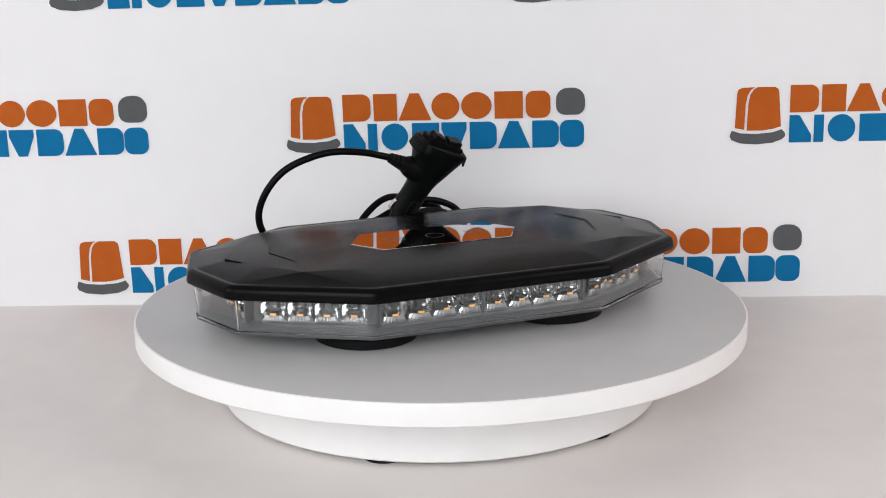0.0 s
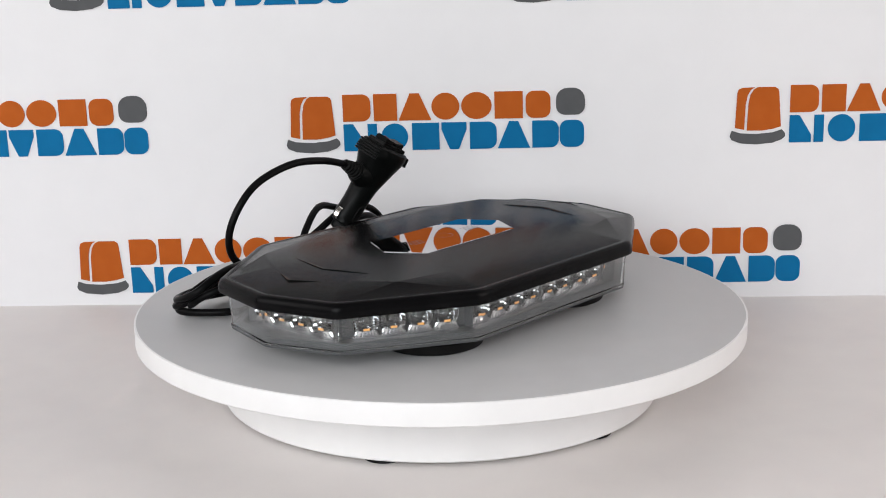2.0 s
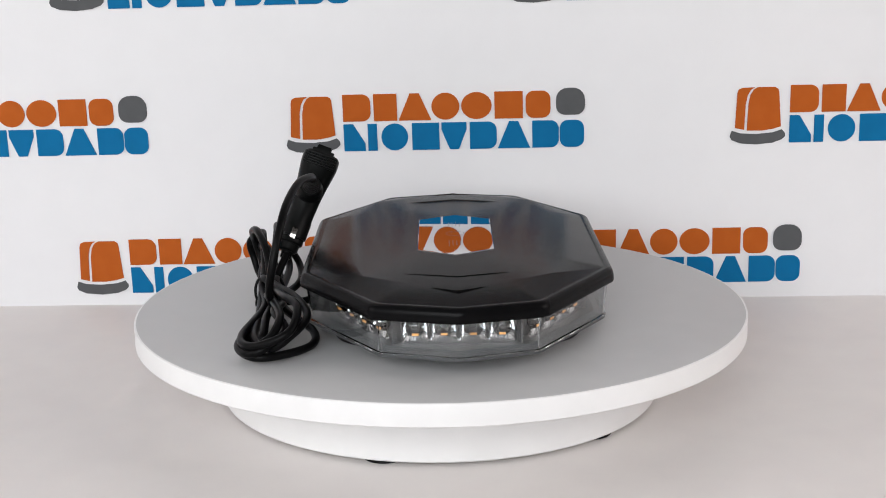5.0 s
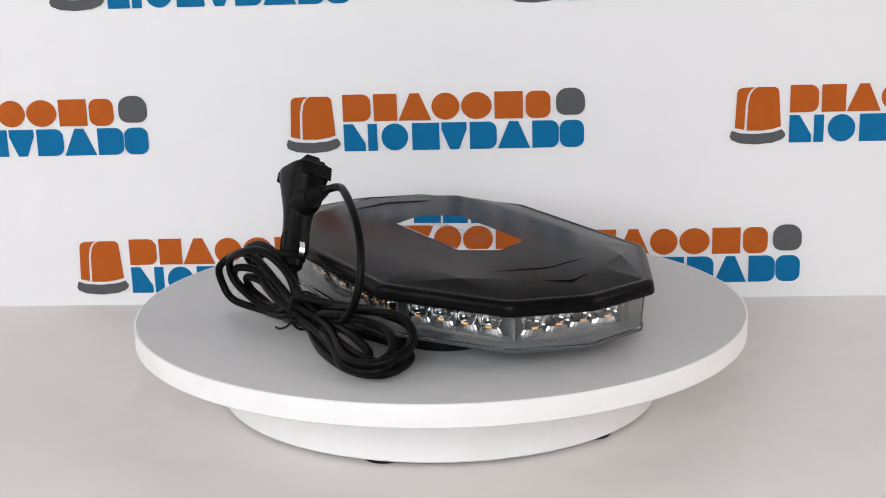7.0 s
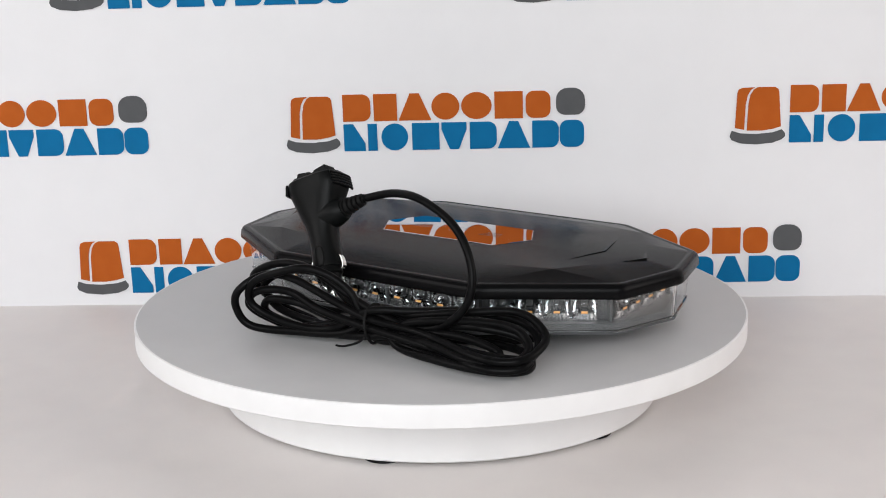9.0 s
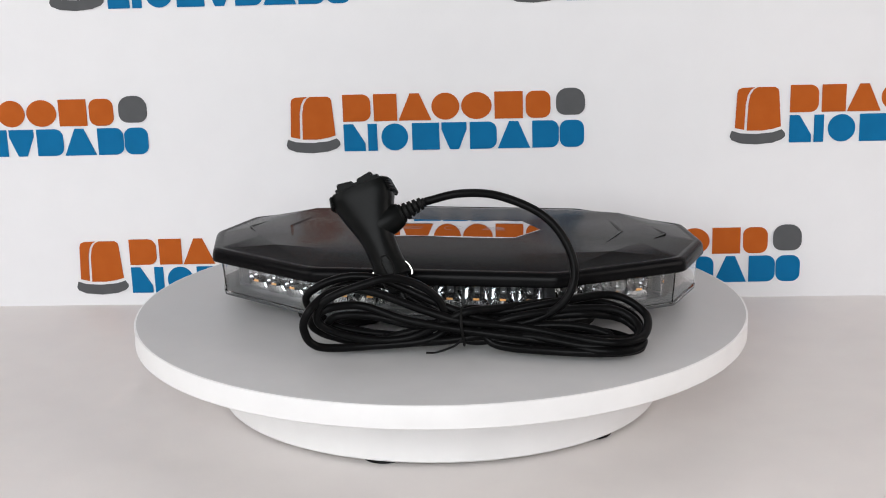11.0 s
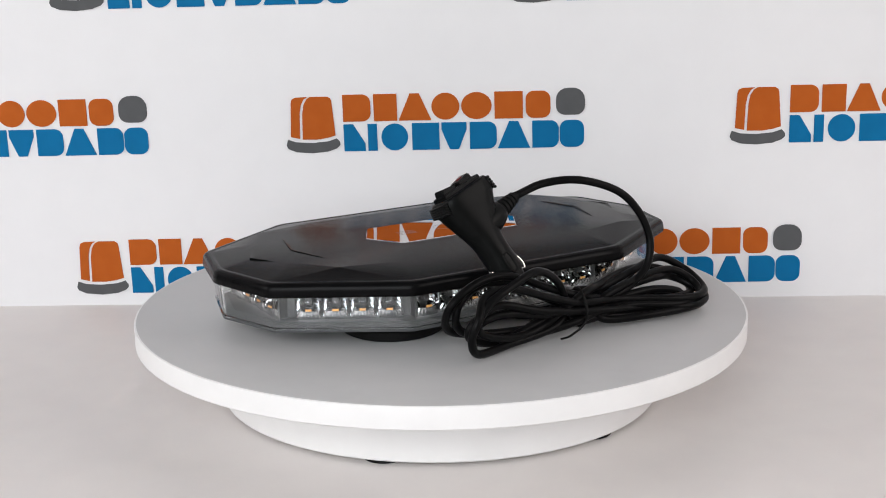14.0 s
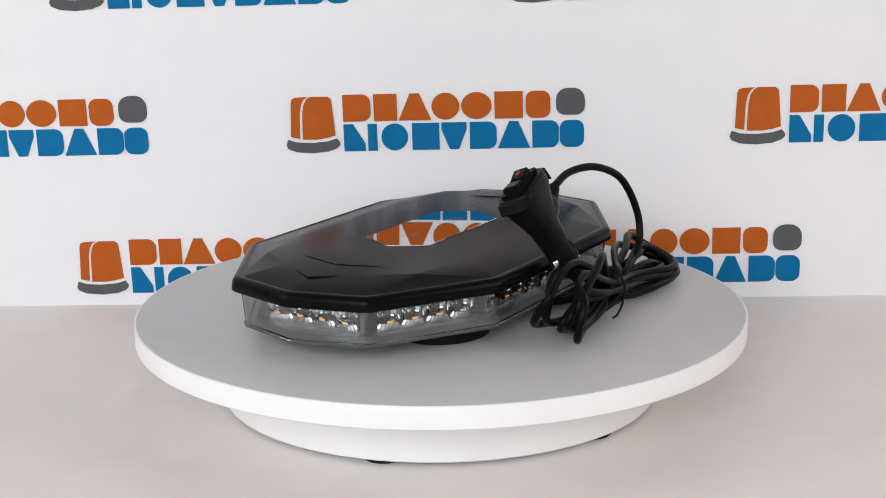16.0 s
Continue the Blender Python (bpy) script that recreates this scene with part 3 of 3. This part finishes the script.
def build_plug():
    root = new("power_plug")
    nrm = Vector((0, 1, 0.394)).normalized()
    # the body, lofted with extra rings between the sections
    keys = [(Vector(l), Vector(r), t, s) for l, r, t, s in SECTIONS]
    rings = []
    for i in range(len(keys) - 1):
        k0, k1, k2, k3 = keys[max(i - 1, 0)], keys[i], keys[i + 1], keys[min(i + 2, len(keys) - 1)]
        for q in range(5):
            t = q / 5
            w = lambda a, b, c, d: 0.5 * (2 * b + (c - a) * t + (2 * a - 5 * b + 4 * c - d) * t * t + (3 * b - a - 3 * c + d) * t ** 3)
            rings.append(section_ring(*[w(k0[m], k1[m], k2[m], k3[m]) for m in (0, 1, 2)], nrm, square=k1[3] + (k2[3] - k1[3]) * t))
    l, r, t, s = keys[-1]
    c = (l + r) / 2
    up = (keys[-1][0] + keys[-1][1] - keys[-2][0] - keys[-2][1]).normalized()
    rings.append(section_ring(l, r, t, nrm, square=s))
    rings.append(section_ring(c + (l - c) * 0.95 + up * 0.0014, c + (r - c) * 0.95 + up * 0.0014, t * 0.92, nrm, square=s))
    bm = bmesh.new()
    rings_mesh(bm, rings)
    auto_smooth(part("body", bm, M_PLUG, root, "black plastic plug body"), 40)
    # grip ribs on both narrow sides of the head
    la, ra = keys[-2][0], keys[-2][1]
    lb, rb = keys[-1][0], keys[-1][1]
    for e0, e1 in ((la, lb), (ra, rb)):
        mid = ((la + ra) / 2 + (lb + rb) / 2) / 2
        out = ((e0 + e1) / 2 - mid).normalized()
        for q in range(5):
            p = e0.lerp(e1, -0.25 + 0.27 * q) - out * 0.0035
            bm = bmesh.new()
            hw = keys[-1][2] * 0.42
            arc = [p + nrm * (hw * math.sin(a)) + out * (0.0042 * math.cos(a) ** 0.5 if math.cos(a) > 0 else 0) for a in [(-1.35 + 0.27 * z) for z in range(11)]]
            tube(bm, arc, 0.0011, 8)
            part("grip_rib", bm, M_PLUG, root)
    # switch plate with two rockers
    ax = (rb - lb).normalized()
    m = Matrix((ax, nrm, ax.cross(nrm))).transposed()
    if (m @ Vector((0, 0, 1))).z < 0:
        m = Matrix((-ax, nrm, (-ax).cross(nrm))).transposed()
    m4 = m.to_4x4()
    half = (rb - lb).length / 2
    bm = bmesh.new()
    box(bm, half * 1.55, 0.0185, 0.004, Matrix.Translation(c + up * 0.0026) @ m4)
    bmesh.ops.bevel(bm, geom=list(bm.edges), offset=0.0006, segments=2, affect="EDGES")
    part("switch_plate", bm, M_PLUG, root)
    sgn = 1 if (m @ Vector((1, 0, 0))).dot(ax) > 0 else -1
    for q, tilt in ((-0.42, 9), (0.30, -9)):
        bm = bmesh.new()
        base = Matrix.Translation(c + ax * (half * q) + up * 0.0055) @ m4 @ Matrix.Rotation(radians(tilt * sgn), 4, "Y")
        box(bm, half * 0.56, 0.0125, 0.0055, base)
        bmesh.ops.bevel(bm, geom=list(bm.edges), offset=0.0008, segments=2, affect="EDGES")
        rocker = part("rocker_switch", bm, M_PLUG, root, "black rocker switch")
        if q > 0:
            bm = bmesh.new()
            lathe(bm, [(0, 0.0026), (0.0028, 0.0026), (0.0028, 0.0033), (0.0022, 0.0037), (0, 0.0038)], 16, base)
            part("pilot_lens", bm, M_RED, rocker, "dark red pilot lens")
    # collar, nose and centre pin below the shaft
    l0, r0 = keys[0][0], keys[0][1]
    foot = (l0 + r0) / 2
    down = -((keys[1][0] + keys[1][1]) / 2 - foot).normalized()
    q = down.to_track_quat("Z", "X").to_matrix().to_4x4()
    base = Matrix.Translation(foot) @ q
    bm = bmesh.new()
    lathe(bm, [(0, -0.001), (0.0096, -0.001), (0.0100, 0.0), (0.0100, 0.005), (0.0092, 0.0062), (0.0082, 0.0066), (0.0080, 0.0115), (0.0068, 0.013), (0.0048, 0.0134), (0.0044, 0.019), (0, 0.019)], 28, base)
    auto_smooth(part("nose", bm, M_PLUG, root, "ribbed black nose"), 30)
    bm = bmesh.new()
    lathe(bm, [(0, 0.018), (0.0026, 0.018), (0.0026, 0.021), (0.0016, 0.0235), (0, 0.024)], 14, base)
    auto_smooth(part("centre_pin", bm, M_STEEL, root, "nickel centre pin"), 40)
    # sprung side contacts and slot outlines on the shaft
    for e0, e1, sign in ((keys[0][0], keys[1][0], 1), (keys[0][1], keys[1][1], 1)):
        mid = e0.lerp(e1, 0.15)
        out = (mid - plug_point(0, 0.15)).normalized()
        al = (e1 - e0).normalized()
        bm = bmesh.new()
        path = [mid + al * (0.0055 * math.cos(a)) + out * (0.0020 * math.sin(a) - 0.0008) for a in [math.pi * z / 10 for z in range(11)]]
        rr = []
        for p in path:
            rr.append([p + nrm * 0.0022 + out * 0.0003, p - nrm * 0.0022 + out * 0.0003, p - nrm * 0.0022 - out * 0.0003, p + nrm * 0.0022 - out * 0.0003])
        rings_mesh(bm, rr)
        part("side_contact", bm, M_STEEL, root, "bright nickel spring contact")
    for side in (-1, 1):
        bm = bmesh.new()
        cc = plug_point(0, 0.45) + nrm * (side * keys[0][2] * 0.495)
        al = (plug_point(0, 1) - plug_point(0, 0)).normalized()
        ac = nrm.cross(al)
        loop = [cc + al * (0.0075 * max(-1, min(1, 1.3 * math.sin(a)))) + ac * (0.0036 * math.cos(a)) for a in [2 * math.pi * z / 24 for z in range(25)]]
        tube(bm, loop, 0.0007, 6)
        part("slot_rim", bm, M_RUBBER, root)
    # boss and ribbed strain relief
    s0, s1 = Vector(STRAIN[0]), Vector(STRAIN[1])
    d = (s1 - s0).normalized()
    bm = bmesh.new()
    q = Matrix.Translation(s0 - d * 0.010) @ d.to_track_quat("Z", "X").to_matrix().to_4x4()
    lathe(bm, [(0, -0.006), (0.0118, -0.006), (0.0112, 0.003), (0.0092, 0.010), (0.0082, 0.012), (0, 0.012)], 26, q)
    auto_smooth(part("boss", bm, M_PLUG, root), 40)
    L = (s1 - s0).length
    prof = [(0, 0.0)]
    for k in range(5):
        z0 = 0.001 + k * (L - 0.002) / 5
        ro = 0.0072 - 0.0006 * k
        prof += [(ro - 0.0016, z0), (ro, z0 + 0.0004), (ro, z0 + 0.0026), (ro - 0.0016, z0 + 0.0030)]
    prof += [(0.0035, L), (0, L)]
    bm = bmesh.new()
    lathe(bm, prof, 22, Matrix.Translation(s0) @ d.to_track_quat("Z", "X").to_matrix().to_4x4())
    auto_smooth(part("strain_relief", bm, M_RUBBER, root, "ribbed black strain relief"), 30)
    return root, s1


# each turn of the coil leaves the tie, goes round one lobe and comes back
LOBES = [
    [(-0.0122, 0.1351, 0.0413), (0.0249, 0.1360, 0.0565), (0.0550, 0.1389, 0.0566), (0.0791, 0.1398, 0.0424), (0.0710, 0.1235, 0.0200), (0.0409, 0.1195, 0.0109), (0.0088, 0.1288, 0.0099)],
    [(-0.0634, 0.1272, 0.0311), (-0.1046, 0.1182, 0.0371), (-0.1437, 0.1037, 0.0396), (-0.1678, 0.1073, 0.0279), (-0.1697, 0.1266, 0.0189), (-0.1596, 0.1407, 0.0157), (-0.1345, 0.1457, 0.0165), (-0.0814, 0.1353, 0.0220)],
    [(-0.0102, 0.1432, 0.0353), (0.0310, 0.1482, 0.0505), (0.0571, 0.1531, 0.0500), (0.0712, 0.1652, 0.0385), (0.0757, 0.1631, 0.0233), (0.0661, 0.1570, 0.0096), (0.0310, 0.1449, 0.0077), (-0.0132, 0.1411, 0.0130)],
    [(-0.0805, 0.1221, 0.0250), (-0.1216, 0.1233, 0.0301), (-0.1517, 0.1123, 0.0239), (-0.1677, 0.1286, 0.0139), (-0.1606, 0.1417, 0.0101), (-0.1365, 0.1487, 0.0104), (-0.0954, 0.1404, 0.0140)],
    [(0.0039, 0.1472, 0.0292), (0.0370, 0.1450, 0.0384), (0.0611, 0.1541, 0.0374), (0.0721, 0.1529, 0.0253), (0.0590, 0.1448, 0.0141), (0.0299, 0.1399, 0.0105)],
    [(-0.0613, 0.1392, 0.0099), (-0.1030, 0.1475, 0.0089), (-0.1449, 0.1467, 0.0084), (-0.1657, 0.1336, 0.0083), (-0.1607, 0.1143, 0.0082), (-0.1378, 0.0949, 0.0082), (-0.1047, 0.0968, 0.0097), (-0.0654, 0.1200, 0.0139)],
    [(-0.0022, 0.1431, 0.0242), (0.0299, 0.1430, 0.0302), (0.0550, 0.1480, 0.0303), (0.0640, 0.1428, 0.0181), (0.0460, 0.1367, 0.0100), (0.0059, 0.1389, 0.0090)],
    [(-0.0784, 0.1312, 0.0210), (-0.1165, 0.1304, 0.0230), (-0.1446, 0.1305, 0.0159), (-0.1215, 0.1426, 0.0099), (-0.0774, 0.1383, 0.0099)],
    [(-0.0112, 0.1310, 0.0332), (0.0228, 0.1238, 0.0484), (0.0509, 0.1277, 0.0494), (0.0710, 0.1357, 0.0373), (0.0610, 0.1306, 0.0181), (0.0108, 0.1318, 0.0120)],
    [(-0.0694, 0.1343, 0.0281), (-0.1095, 0.1243, 0.0331), (-0.1457, 0.1163, 0.0320), (-0.1637, 0.1225, 0.0219), (-0.1586, 0.1377, 0.0139), (-0.1295, 0.1467, 0.0130), (-0.0844, 0.1394, 0.0170)],
    [(-0.0172, 0.1392, 0.0454), (0.0089, 0.1493, 0.0606), (0.0350, 0.1573, 0.0566), (0.0611, 0.1602, 0.0445), (0.0651, 0.1560, 0.0263), (0.0360, 0.1480, 0.0141), (0.0008, 0.1410, 0.0140)],
    [(-0.0634, 0.1282, 0.0342), (-0.1046, 0.1081, 0.0351), (-0.1398, 0.0970, 0.0309), (-0.1618, 0.1072, 0.0229), (-0.1627, 0.1224, 0.0138), (-0.1376, 0.1366, 0.0154), (-0.0844, 0.1363, 0.0180)],
]


def build_cable(root, s1):
    path = [s1, (-0.0303, 0.1010, 0.1138), (-0.0595, 0.1080, 0.1143), (-0.0911, 0.1147, 0.1033), (-0.1096, 0.1191, 0.0851), (-0.1176, 0.1241, 0.0619), (-0.1105, 0.1279, 0.0408), (-0.0888, 0.1282, 0.0261), (-0.0654, 0.1322, 0.0244)]
    # through the tie the strands lie side by side
    slots = [(0.0000, 0.0095), (-0.0055, 0.0105), (0.0058, 0.0050), (-0.0062, 0.0040), (0.0065, -0.0015), (0.0005, 0.0030), (-0.0060, -0.0025), (0.0060, -0.0080), (0.0000, -0.0035), (-0.0055, -0.0090), (0.0005, -0.0100), (0.0050, 0.0110)]
    for k, lobe in enumerate(LOBES):
        dy, dz = slots[k % len(slots)]
        path.append(TIE + Vector((0, dy, dz)))
        path += [Vector(p) for p in lobe]
    path += [TIE + Vector((0, -0.0055, -0.0090)), (-0.0294, 0.1117, 0.0118), (-0.0094, 0.0953, 0.0113), (0.0005, 0.0689, 0.0111)]
    bm = bmesh.new()
    tube(bm, smooth_path(path, 9), CABLE_R, 14)
    for f in bm.faces:
        f.smooth = True
    part("cable", bm, M_CABLE, root, "long black cable coiled in a flat bundle")
    # wire tie round the bundle, with a loose tail
    bm = bmesh.new()
    ring = [TIE + Vector((0.001 * math.sin(2 * a), 0.0118 * math.cos(a), 0.0148 * math.sin(a) + 0.0003)) for a in [2 * math.pi * z / 30 for z in range(31)]]
    tube(bm, ring, 0.0011, 8)
    part("wire_tie", bm, M_RUBBER, root, "thin black wire tie")
    bm = bmesh.new()
    tube(bm, smooth_path([TIE + Vector((0, 0.0112, -0.007)), TIE + Vector((0.006, 0.0125, -0.012)), TIE + Vector((0.018, 0.014, -0.0165)), TIE + Vector((0.026, 0.014, -0.0172))], 5), 0.0009, 6)
    part("tie_tail", bm, M_RUBBER, root)
    return root


plug, strain_end = build_plug()
build_cable(plug, strain_end)
tagged(plug, "black vehicle power plug with rocker switches and coiled cable", "power plug")


def motions():
    # the plate turns evenly on an axle that is a little out of true
    rows, bar, cord = [], [], []
    for k in range(33):
        t = 0.5 * k
        a = 22.57 + 13.496 * t
        swing = radians(a) - 2.389
        slope_x, slope_y = 0.00066 + 0.00445 * math.cos(swing), 0.00108 + 0.00445 * math.sin(swing)
        m = pose(-0.0010, 0, ZT-0.0001, math.degrees(slope_y), -math.degrees(slope_x), 0) @ pose(0, 0, 0, 0, 0, a)
        rows.append((t, m))
        bar.append((t, m @ pose(BAR_X, BAR_Y, 0.0004)))
        cord.append((t, m @ pose(-0.0010, 0.0005, -0.0004)))
    walk(disc, rows)
    walk(lightbar, bar)
    walk(plug, cord)


motions()
